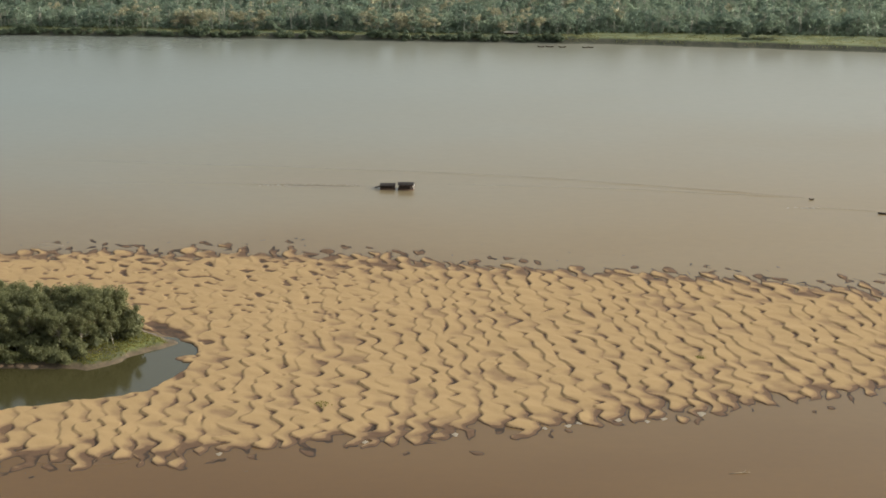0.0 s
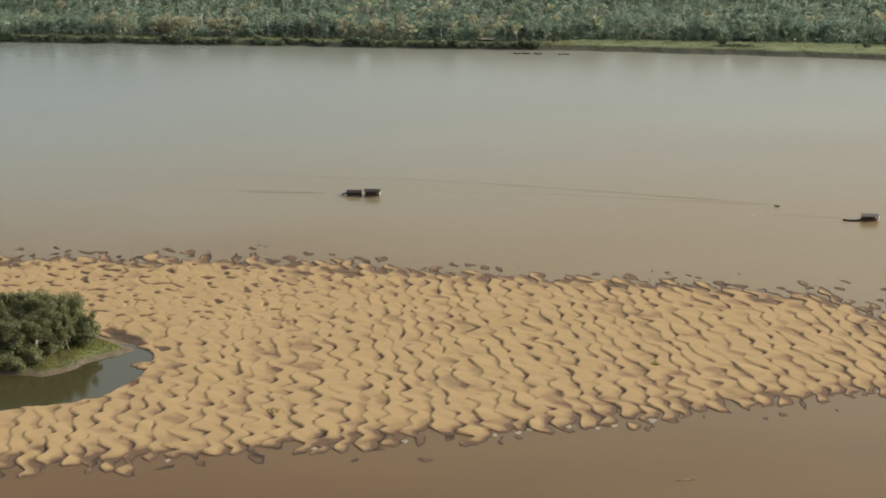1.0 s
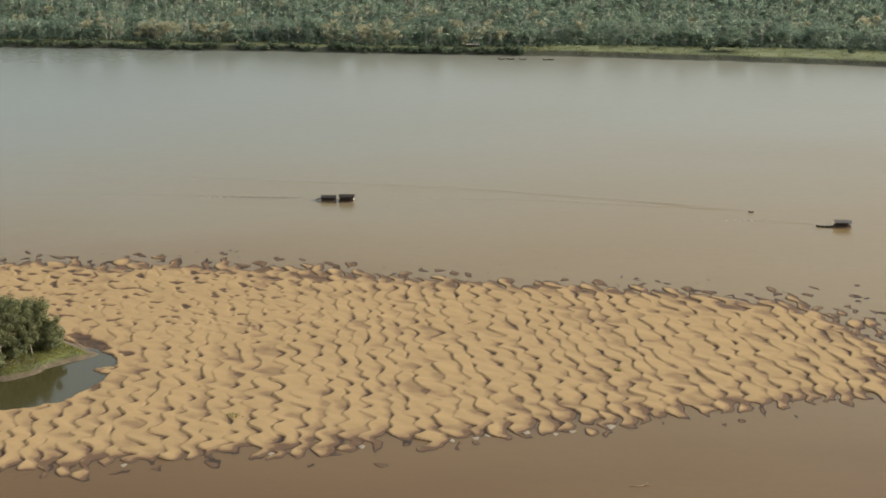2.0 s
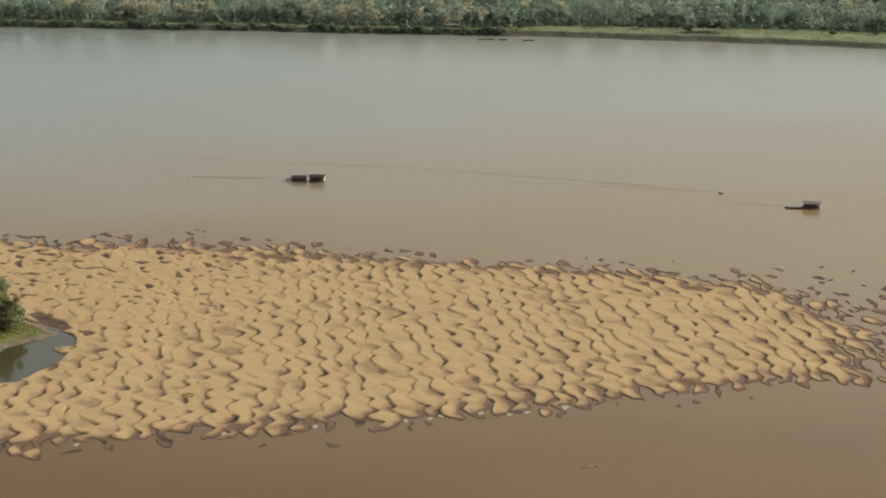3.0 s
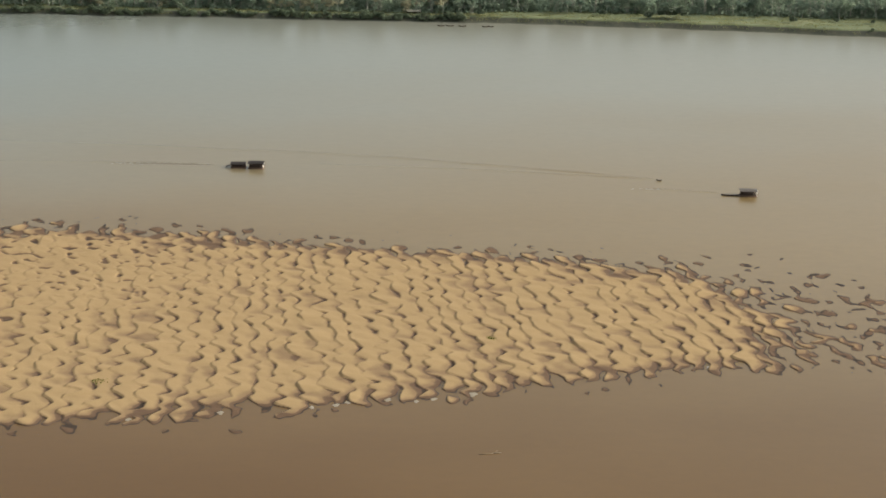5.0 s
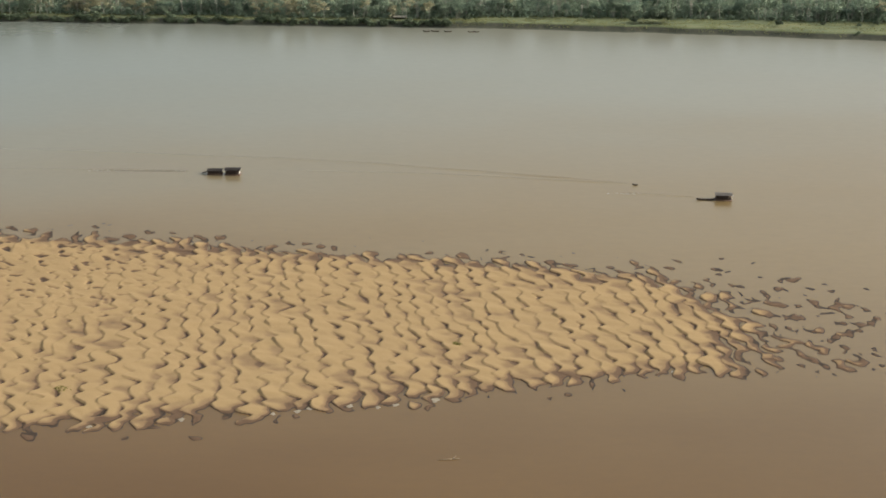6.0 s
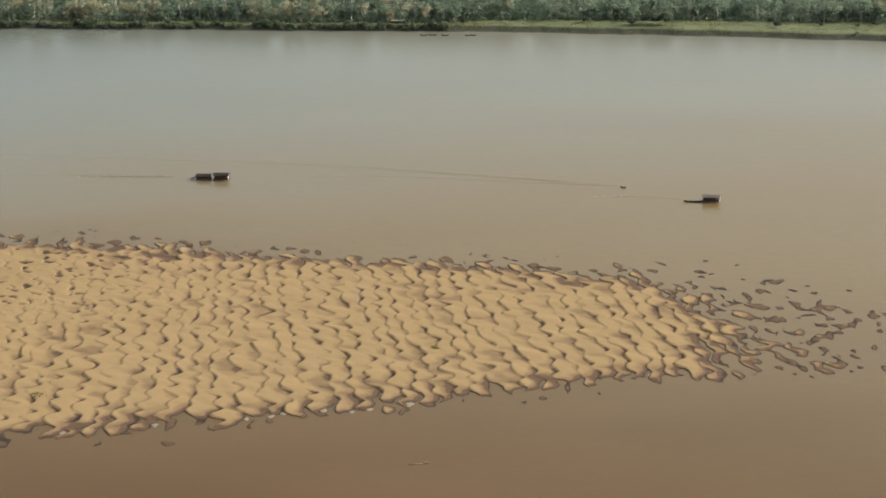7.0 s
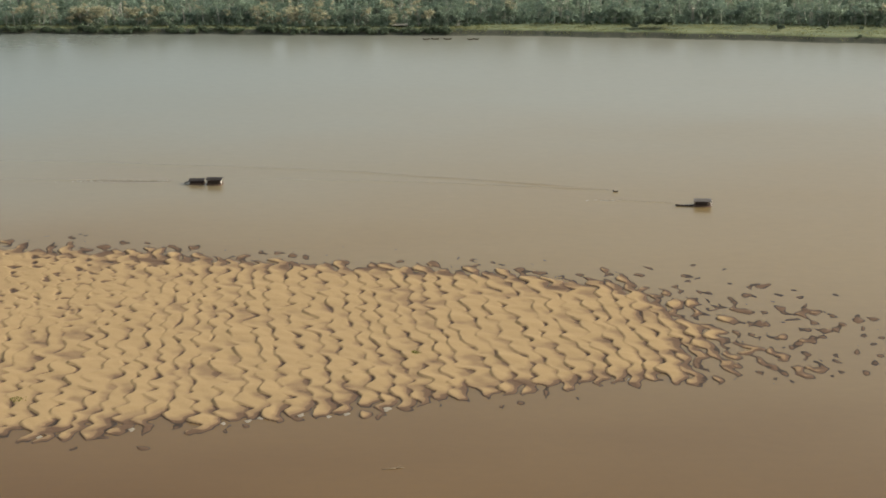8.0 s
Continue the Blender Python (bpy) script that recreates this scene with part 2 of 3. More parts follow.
# ---- sandbank ----
def bank_edges(x):
    up = np.interp(x, [-420, -187, -84, -19, 40, 107, 150, 197, 229, 255, 290], [768, 772, 776, 767, 758, 750, 739, 738, 738, 734, 726])
    low = np.interp(x, [-420, -139, -86, -54, -14, 23, 62, 92, 122, 158, 200, 224, 260, 290], [546, 550, 555, 564, 573, 581, 593, 602, 610, 623, 632, 634, 645, 660])
    return up, low


def pond_edges(x):
    near = np.interp(x, [-300, -148, -134.5, -121, -107.7, -98, -94.5, -90, -88.5, -88], [588, 597, 602, 607, 612, 619, 628, 637, 645, 652])
    back = np.interp(x, [-300, -156, -129, -125, -119, -114, -113, -105, -96, -92, -89, -88], [632, 635, 635, 634, 638, 642.5, 646.5, 653.3, 661.5, 660.5, 658, 652])
    return near, back


def island_reach(x, y):
    """Metres inwards from the edge of the wooded island."""
    back = pond_edges(x)[1]
    tongue = ((x + 109.7) * -12.2 + (y - 674.5) * -13.4) / 18.1
    return np.minimum(np.minimum(y - back, 682 + 0.05 * (x + 120) - y), np.minimum(-96 - x, tongue))


def scatter(a, b=0.0):
    """A fixed random number, 0 to 1, for each pair of whole numbers."""
    return np.mod(np.sin(a * 12.9898 + b * 78.233) * 43758.5453, 1)


def dunes(x, y, drowned, shore, wild):
    """Tongue-shaped current dunes: each row overlaps the next with a steep lobed front that faces -x and a long gentle back.
    Scour pits lie in the cusps between the lobes."""
    reach = step(x, -60, 90)
    run = x + (0.05 + 0.18 * reach) * (y - 665) + 4 * wave_noise(x / 45, y / 60, 1) + 2.6 * wave_noise(x / 13, y / 15, 2)
    u = run / 7.2
    first_row = np.floor(u)
    top, pit = np.zeros_like(x), np.zeros_like(x)
    for k in (-2, -1, 0, 1):
        n = first_row + k
        v = (y + 5 * wave_noise(y / 19, n * 3.71, 3) + 0.8 * wave_noise(x / 6, y / 6, 11)) / 11 + scatter(n)
        m = np.floor(v)
        arch = np.sin(math.pi * (v - m))
        arch = arch * (0.35 + 0.65 * arch)
        bulge = (0.2 + 0.45 * scatter(n, m)) * (1 - 0.25 * reach)
        front = n - bulge * arch + 0.2 * wave_noise(y / 11, n * 5.13, 4) + 0.05 * wave_noise(y / 5, n * 2.37, 5) + 0.045 * wave_noise(y / 1.9, n * 9.17, 12)
        s = (u - front) * 7.2
        face = np.clip(0.42 + 0.3 * wave_noise(y / 6, n * 6.61, 6), 0.25, 0.9)
        high = np.clip(0.58 + 0.45 * wave_noise(y / 8, n * 4.33, 7), 0.12, 1.1) * (0.7 + 0.3 * arch) * (1 + 1.2 * (scatter(n + 17, m) - 0.5) * arch)
        back = np.clip((s - face) / (7.2 * 1.25), 0, 1)
        top = np.maximum(top, high * step(s, 0, face) * (1 - back ** 1.1))
        cusp = np.round(v)
        hole = np.clip(1.5 * scatter(n + 31, cusp) - 0.35, 0, 1)
        pit = np.maximum(pit, hole * (1 - arch) ** 2 * np.exp(-((s + 0.45) / 0.6) ** 2))
    # low spurs that trail off obliquely
    spurs = 0.1 * wave_noise((x - y) / 17, (x * 0.9 + y) / 6.5, 8) + 0.06 * wave_noise(x / 5, y / 4, 9)
    # flat wet hollows where the dunes are washed out
    hollow = wild * 0.4 * step(wave_noise(x / 4.6 + y / 17, y / 4.2, 19), 0.25, 0.65)
    return 0.71 * (1 - 0.5 * wild) * (1 - 0.22 * step(y, 660, 730)) * (1 - 0.2 * drowned + 0.6 * shore) * (top - 0.36 - 0.06 * drowned) - 0.55 * pit * (1 - 0.5 * wild) + spurs - hollow


def sand_height(x, y):
    up, low = bank_edges(x)
    jag = 4.5 * wave_noise(x / 10, y / 13, 23) + 2.5 * wave_noise(x / 4.5, y / 6, 24)
    by_up = np.interp(up - y + jag, [-46, -31, -20, -9, 1, 10, 22, 80], [-3.0, -0.6, -0.24, -0.11, 0.06, 0.3, 0.48, 0.53])
    by_low = np.interp(y - low + jag, [-30, -20, -13, -7, 0, 8, 17, 60], [-3.0, -0.8, -0.38, -0.15, 0.07, 0.29, 0.47, 0.53])
    # the downstream end is rounded, with a shoal of drowned dunes before it
    by_tip = np.interp(205 - (y - 668) ** 2 / 85 - x + jag, [-140, -105, -62, -26, -5, 9, 26], [-1.2, -0.26, -0.1, 0.0, 0.1, 0.34, 0.53])
    base = np.minimum(np.minimum(by_up, by_low), by_tip) + 0.10 * wave_noise(x / 26, y / 26, 9)
    # drowned dunes at the edges stand apart as islets
    drowned = 1 - step(base, 0.05, 0.38)
    wild = step(y, 665, 715) * (1 - step(x, -70, 10)) * step(base, 0.2, 0.4)
    tip = step(x, 185, 230)
    shore = step(base, -0.08, 0.1) * (1 - step(base, 0.24, 0.42))
    z = base + dunes(x, y, drowned, shore, wild) * (1 - 0.45 * tip) + drowned * (0.1 * (1 - tip) * wave_noise(x / 3.2, y / 4.5, 21) + 0.26 * tip * wave_noise(x / 4.6, y / 6.5, 22))
    # the river cuts the shores steep and leaves the tops flat and dry
    z = z + drowned * (0.14 * shore * step(z, 0.05, 0.2) - 0.35 * np.maximum(z - 0.12, 0))
    z = np.where(base > 0.34, np.maximum(z, 0.04 + 0.1 * z), z)
    near, back = pond_edges(x)
    pond = np.minimum(np.minimum(y - near, back + 4 * (x < -99) - y), (-88 - x)) + 1.6 * wave_noise(x / 6, y / 6, 10)
    # a little spit of sand into the pond's end
    pond = np.minimum(pond, 5 * (np.hypot((x + 88.5) / 7.6, (y - 646.3) / 4.0) - 1))
    z = np.where(x < -84, z * (1 - step(pond, -1.5, 1.5)) - 1.6 * step(pond, -1.5, 2.5), z)
    # the sand dips under the grassy mound
    z = np.where(x < -84, z - 2.6 * step(island_reach(x, y), -0.5, 1.5), z)
    # scoured slot between the grass and the sand
    t = np.clip(((x + 91) * -19 + (y - 660.5) * 14.5) / 571, 0, 1)
    slot = np.hypot(x + 91 + 19 * t, y - 660.5 - 14.5 * t) + 0.7 * wave_noise(x / 4, y / 4, 15)
    t = np.clip(((x + 108) * 12 + (y - 681) * -12) / 288, 0, 1)
    mud = np.minimum(np.hypot(x + 108 - 12 * t, y - 681 + 12 * t), np.hypot((x + 86) / 1.6, y - 663) + 1.5) + 1.5 * wave_noise(x / 4, y / 4, 18)
    z = z + np.minimum(0, 0.01 + 0.1 * z - z) * (1 - step(mud, 2.6, 4.4))
    return z - 0.55 * (1 - step(slot, 0.5, 1.6))


tagged(grid("sandbank", np.arange(-245, 330, 0.43), np.arange(530, 800, 0.74), sand_height, SAND),
       "rippled pale sandbank with steep little dunes and wet edges", "sandbank", kind="structure")
bm = bmesh.new()
bmesh.ops.create_grid(bm, x_segments=1, y_segments=1, size=1, matrix=pose(-192, 628, 0.015) @ Matrix.Diagonal((107, 40, 1, 1)))
tagged(part("pond_water", bm, POND), "still dark olive pond water between sand and trees", "water", kind="structure")


def mound_height(x, y):
    d = island_reach(x, y)
    d = d + 0.8 * wave_noise(x / 8, y / 8, 12)
    return -1.0 + 1.3 * step(d, -2.5, 1.0) + 1.7 * step(d, 0, 7) + 0.25 * wave_noise(x / 4, y / 4, 13)


tagged(grid("island_bank", np.arange(-300, -88, 1.0), np.arange(626, 690, 1.0), mound_height, MEADOW),
       "low grassy island bank with bare muddy edge", "bank", kind="structure")


# ---- vegetation ----
def unit(v):
    return v / np.maximum(np.linalg.norm(v, axis=1), 1e-6)[:, None]


def cards(centres, sizes, rng, flat=0.4, facing=None):
    """Leaf clumps: a small triangle at each centre, turned at random or roughly towards a given way."""
    n = len(centres)
    a, b = rng.normal(size=(n, 3)), rng.normal(size=(n, 3))
    if facing is not None:
        out = unit(facing + 0.45 * rng.normal(size=(n, 3)))
        a = np.cross(out, a)
        b = np.cross(out, a)
    else:
        b[:, 2] *= flat
    a = unit(a)
    b = unit(b - a * (a * b).sum(1)[:, None])
    s = np.asarray(sizes)[:, None]
    k = 0.55 + 0.4 * rng.rand(n, 1)
    v = np.stack([centres - a * s - b * s * k * 0.6, centres + a * s - b * s * k * 0.6, centres + b * s * k * 1.2], 1)
    return v.reshape(-1, 3), np.arange(3 * n).reshape(n, 3)


def tube(points, radii, sides=5):
    v, f = [], []
    for k, (p, r) in enumerate(zip(points, radii)):
        for s in range(sides):
            a = 2 * math.pi * s / sides
            v.append((p[0] + r * math.cos(a), p[1] + r * math.sin(a), p[2]))
        if k:
            o = (k - 1) * sides
            for s in range(sides):
                q = (o + s, o + (s + 1) % sides, o + sides + (s + 1) % sides, o + sides + s)
                f += [q[:3], (q[0], q[2], q[3])]
    return np.array(v), np.array(f)


def tree_shape(rng, height, spread, bare, lobes, leaves, size, loose=0.0, stout=0.0095):
    """Wood and leaf arrays of one tree: a bent tapered trunk, limbs to each lobe, lobes of leaf clumps."""
    lean = rng.normal(size=2) * 0.06 * height
    top = np.array([lean[0], lean[1], height * 0.82])
    r = height * stout
    mid = top * 0.5 + np.array([*rng.normal(size=2) * 0.03 * height, 0])
    wood = [tube([(0, 0, -0.5), mid * 0.5, mid, top], [r * 1.3, r, r * 0.8, r * 0.25])]
    lobe_at, lobe_r = [], []
    for k in range(lobes):
        a = 2 * math.pi * (k + rng.rand() * 0.8) / lobes
        reach = spread * (0.25 + (0.6 + 0.25 * loose) * rng.rand()) if k else 0
        z = height * (bare + (0.93 - bare) * (0.25 + 0.75 * rng.rand())) if k else height * 0.84
        lobe_at.append((lean[0] + reach * math.cos(a), lean[1] + reach * math.sin(a), z))
        lobe_r.append(spread * (0.34 - 0.1 * loose + 0.22 * rng.rand()))
        if k:
            start = mid * (0.7 + 0.5 * rng.rand())
            end = np.array(lobe_at[-1])
            bend = (start + end) / 2 + np.array([0, 0, -0.04 * height])
            wood.append(tube([start, bend, end], [r * 0.5, r * 0.36, r * 0.12], 3))
    which = rng.randint(0, lobes, leaves)
    way = rng.normal(size=(leaves, 3))
    way /= np.linalg.norm(way, axis=1)[:, None]
    way[:, 2] = np.where(way[:, 2] < -0.35, -way[:, 2], way[:, 2])
    out = (0.4 - 0.2 * loose + (0.85 + 0.4 * loose) * rng.rand(leaves) ** 0.8)[:, None]
    at = np.array(lobe_at)[which] + way * out * np.array(lobe_r)[which][:, None] * np.array([1, 1, 0.72 + 0.3 * loose])
    lv, lf = cards(at, size * (0.6 + 0.8 * rng.rand(leaves)), rng, 0.4, way)
    wv, wf, o = [], [], 0
    for v, f in wood:
        wv.append(v), wf.append(f + o)
        o += len(v)
    return np.concatenate(wv), np.concatenate(wf), lv, lf


def tree(name, shape, leaf, bark, at, turn, scale, label, group=""):
    wv, wf, lv, lf = shape
    ob = new(name)
    ob.matrix_basis = pose(*at, 0, 0, turn) @ Matrix.Scale(scale, 4)
    for kind, v, f, mat in (("trunk", wv, wf, bark), ("crown", lv, lf, leaf)):
        child = new(kind, mesh_of(kind, v, f, [mat], smooth=kind == "trunk"))
        child.parent = ob
    return tagged(ob, label, "tree", group)


def spot(x, y, height):
    return float(height(np.array([float(x)]), np.array([float(y)]))[0])


rng = np.random.RandomState(5)
ISLAND = "trees on the river island"
models = []
for k, (h, w, bare, lobes) in enumerate([(20, 5.0, 0.3, 16), (18, 5.0, 0.26, 16), (23, 4.8, 0.36, 17), (14, 5.4, 0.12, 12), (17, 4.6, 0.2, 14)]):
    models.append((tree_shape(rng, h, w, bare, lobes + 22, 9000, 0.32, 1.5, 0.009), h))
first = {}
# x, y, model, size
PLANTED = [(-114.5, 662, 3, 0.55), (-119, 655, 4, 0.85), (-117, 664, 4, 0.75), (-120, 663, 1, 0.98), (-124, 657, 0, 0.98), (-126, 664, 2, 0.95), (-129, 651, 0, 0.92), (-133, 660, 2, 0.98), (-137, 648, 1, 0.95),
           (-140, 667, 0, 1.05), (-142, 655, 3, 1.1), (-148, 649, 2, 0.86), (-150, 662, 1, 1.08), (-156, 654, 0, 0.95), (-160, 647, 4, 1.05),
           (-163, 665, 2, 0.95), (-168, 655, 1, 1.0), (-173, 648, 3, 1.0), (-177, 662, 0, 0.9), (-184, 652, 2, 0.92), (-190, 663, 1, 1.0),
           (-128, 671, 4, 0.9), (-153, 674, 3, 1.0), (-134, 669, 1, 1.0), (-122, 668, 3, 1.0), (-146, 668, 4, 1.1), (-160, 672, 1, 1.0), (-170, 668, 0, 0.95), (-166, 646, 1, 1.05), (-176, 655, 2, 1.0), (-188, 646, 0, 1.05), (-198, 648, 1, 1.05), (-152, 647, 4, 1.0), (-200, 655, 0, 0.9), (-212, 662, 2, 0.9), (-146, 658, 2, 0.95), (-153, 667, 0, 0.95), (-139, 661, 4, 1.05), (-158, 659, 2, 0.95), (-168, 661, 4, 1.1)]
for x, y, k, s in PLANTED:
    s *= 0.87 if x < -125 else 0.95
    if x < -125 and y < 657:
        y -= 1
    at = (x, y, spot(x, y, mound_height) - 0.1)
    turn = float(rng.rand() * 360)
    if k not in first:
        first[k] = tree("island_tree", models[k][0], LEAF, BARK, at, turn, s, "leafy green river tree with pale trunk", ISLAND)
    else:
        copied = copy_thing(first[k], pose(*at, 0, 0, turn))
        copied.scale = (s, s, s)


def grass(name, count, where, height, blade, mat, label):
    pts = where(count)
    z = height(pts[:, 0], pts[:, 1])
    keep = z + 0.5 * wave_noise(pts[:, 0] / 3, pts[:, 1] / 3, 53) > 1.0
    pts, z = pts[keep], z[keep]
    at = np.column_stack([pts, z + blade * 0.3])
    v, f = cards(at, blade * (0.5 + 0.8 * rng.rand(len(at))), rng, 1.5)
    return tagged(new(name, mesh_of(name, v, f, [mat])), label, "grass", kind="stuff")


TUFT = leaf_material("grass_blades", (0.075, 0.065, 0.02), (0.165, 0.155, 0.035), 0.15, 0.5, 0.25)
grass("island_grass", 22000, lambda n: np.column_stack([-215 + 120 * rng.rand(n), 632 + 50 * rng.rand(n)]), mound_height, 0.38, TUFT, "tall green and yellowish grass on the island bank")

# shrubs at the foot of the island trees
shrub = tree_shape(rng, 4.0, 3.2, 0.1, 6, 1300, 0.38)
shrub_ob = None
for k in range(84):
    x = -118 - 90 * rng.rand() if k > 5 else -112 - 10 * rng.rand()
    if k >= 44:
        x = -127 - 80 * (k - 44 + rng.rand()) / 40
    y = float(pond_edges(np.array([x]))[1][0]) + (2.0 + 7.0 * rng.rand() if k >= 44 else 13.0 + 7 * rng.rand() if x < -124 and k % 3 else 12 + 15 * rng.rand())
    at, turn, s = (x, y, spot(x, y, mound_height) - 0.2), float(rng.rand() * 360), 0.6 + (1.1 if k < 44 else 0.75) * rng.rand()
    if shrub_ob is None:
        shrub_ob = tagged(tree("shrub", shrub, LEAF, BARK, at, turn, s, "dense dark green shrub under the island trees", "island shrubs"), category="shrub")
    else:
        copied = copy_thing(shrub_ob, pose(*at, 0, 0, turn))
        copied.scale = (s, s, s)

# ---- far forest ----
def forest_kinds(leaves, size):
    made = []
    for k in range(9):
        h = 9 + 4 * rng.rand()
        if k < 5:
            made.append((tree_shape(rng, h, 2.8 + 1.2 * rng.rand(), 0.3, 10, leaves, size, 0.9, 0.012), [0, 1, 0, 2, 1][k]))
        elif k < 7:
            made.append((tree_shape(rng, h * 1.35, 2.0, 0.5, 4, int(leaves * 0.5), size * 0.85, 0.4, 0.0145), [0, 1][k - 5]))
        else:
            made.append((tree_shape(rng, h * 0.62, 2.8, 0.05, 9, leaves, size * 0.95, 0.8, 0.017), [0, 1][k - 7]))
    return made


near_kinds, back_kinds = forest_kinds(530, 0.38), forest_kinds(235, 0.57)


def forest_edge(x):
    return far_shore(x) + np.interp(x, [-400, 60, 95, 120, 300, 420], [15, 15, 20, 25, 38, 46])


def wood(name, count, x0, x1, depth0, depth1, label):
    V, F, S, o = [], [], [], 0
    n = 0
    while n < count:
        x = x0 + (x1 - x0) * rng.rand()
        d = depth0 + (depth1 - depth0) * rng.rand()
        y = float(forest_edge(np.array([x]))[0]) + d
        n += 1
        glade = (110 < x < 330 and 66 < d < 84) or (-340 < x < -225 and 16 < d < 62)
        if glade and rng.rand() < 0.4:
            continue
        dry = wave_noise(np.array([x / 60]), np.array([y / 26]), 20)[0]
        k = rng.randint(0, 9) if rng.rand() < 0.65 and not glade else (5 if rng.rand() < 0.42 and not glade else 7) + rng.randint(0, 2)
        (wv, wf, lv, lf), leaf = (near_kinds if d < 60 else back_kinds)[k]
        if dry > -0.1 and x < 70 and d < 16:
            leaf = 2 if rng.rand() < 0.6 else 0
        elif 14 < d < 42 and x < 130 and rng.rand() < 0.7:
            leaf = 1
        elif leaf == 2 and rng.rand() < 0.6:
            leaf = 0
        s = (0.75 + 0.5 * rng.rand()) * (0.45 if glade else 1)
        a = 6.283 * rng.rand()
        c, q = math.cos(a) * s, math.sin(a) * s
        R = np.array([[c, q, 0], [-q, c, 0], [0, 0, s]])
        base = np.array([x, y, spot(x, y, land_height)])
        for v, f, slot in ((wv, wf, 3), (lv, lf, leaf)):
            V.append(v @ R + base), F.append(f + o), S.append(np.full(len(f), slot))
            o += len(v)
    me = mesh_of(name, np.concatenate(V), np.concatenate(F), LEAF_HAZED + [BARK_FAR], np.concatenate(S))
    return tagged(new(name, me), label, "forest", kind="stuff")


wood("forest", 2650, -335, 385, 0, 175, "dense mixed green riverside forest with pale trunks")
wood("forest_edge", 390, -335, 385, -4, 8, "row of trees along the forest edge")


def undergrowth(count):
    """Low tangled growth that covers the forest floor."""
    x = -360 + 810 * rng.rand(count)
    y = forest_edge(x) - 3 + 195 * rng.rand(count)
    z = land_height(x, y) + 2.6 * rng.rand(count) ** 1.5
    way = rng.normal(size=(count, 3)) * (0.7, 0.7, 0.3) + (0, 0, 0.7)
    v, f = cards(np.column_stack([x, y, z]), 0.9 + 0.9 * rng.rand(count), rng, 0.4, unit(way))
    return tagged(new("undergrowth", mesh_of("undergrowth", v, f, [LEAF_HAZED[0]])), "dark green tangled undergrowth on the forest floor", "undergrowth", kind="stuff")


undergrowth(90000)


def meadow_growth(count):
    """Uneven grass and weeds between the water and the forest."""
    x = -360 + 810 * rng.rand(count)
    y = far_shore(x) + 1.5 + (forest_edge(x) - far_shore(x)) * rng.rand(count)
    keep = wave_noise(x / 14, y / 5, 51) + 0.5 * wave_noise(x / 4, y / 3, 52) > -0.05
    x, y = x[keep], y[keep]
    z = land_height(x, y) + 0.15
    v, f = cards(np.column_stack([x, y, z]), 0.16 + 0.3 * rng.rand(len(x)) ** 2, rng, 1.5)
    return tagged(new("meadow_grass", mesh_of("meadow_grass", v, f, [MEADOW_TUFT])), "rough yellowish green grass on the far bank", "grass", kind="stuff")


MEADOW_TUFT = leaf_material("meadow_blades", (0.1, 0.112, 0.05), (0.19, 0.19, 0.085), 0.07)
meadow_growth(60000)


# low bushes along the far water's edge
BANKSIDE = "bushes along the far bank"
bush = tree_shape(rng, 4.2, 3.8, 0.05, 7, 460, 0.55, 0.4)
bush_ob = None
for k in range(230):
    x = -330 + 412 * rng.rand() if k < 227 else 330 + 40 * rng.rand()
    y = float(far_shore(np.array([x]))[0]) + 0.6 + 3.0 * rng.rand()
    at, turn, s = (x, y, spot(x, y, land_height) - 0.3), float(rng.rand() * 360), 0.3 + 0.35 * rng.rand() + 0.25 * max(0, math.sin(x / 9))
    if bush_ob is None:
        bush_ob = tagged(tree("bush", bush, LEAF_BANK, BARK_FAR, at, turn, s, "low dark green bush on the earth bank", BANKSIDE), category="bush")
    else:
        copied = copy_thing(bush_ob, pose(*at, 0, 0, turn))
        copied.scale = (s, s, s)

# trees that stand alone on the meadow
lone = tree_shape(rng, 7.5, 5.2, 0.2, 8, 1300, 0.52)
lone_ob = None
for x, y, s in ((205, 1213.5, 1.1), (214, 1214, 1.05), (194, 1213, 0.6), (264, 1222, 0.3), (286, 1207, 0.5), (87, 1215, 0.5), (283, 1224, 0.35), (165, 1220, 0.5), (314, 1212, 0.35), (336, 1207, 0.3), (348, 1213, 0.4)):
    at, turn = (x, y, spot(x, y, land_height) - 0.2), float(rng.rand() * 360)
    if lone_ob is None:
        lone_ob = tree("meadow_tree", lone, MEADOW_LEAF, BARK_FAR, at, turn, s, "round dark green tree standing on the meadow", "meadow trees")
    else:
        copied = copy_thing(lone_ob, pose(*at, 0, 0, turn))
        copied.scale = (s, s, s)


# ---- low shed on the far bank ----
shed = new("shed")
shed.matrix_basis = pose(43.6, 1220.5, spot(43.6, 1220.5, land_height) - 0.1, 0, 0, 1)
for x in (-4.2, 0, 4.2):
    for y in (-1.2, 1.2):
        part("post", box(bmesh.new(), 0.16, 0.16, 1.6, x, y, 0.8), TIMBER, shed)
part("roof", box(bmesh.new(), 9.2, 3.2, 0.08, 0, 0, 1.85, 14, 0, 0, 0.02), THATCH, shed, "pale weathered roof")
part("back_wall", box(bmesh.new(), 8.8, 0.1, 1.4, 0, 1.25, 0.75), TIMBER, shed)
tagged(shed, "low open shed with a pale weathered roof on grass", "shed")

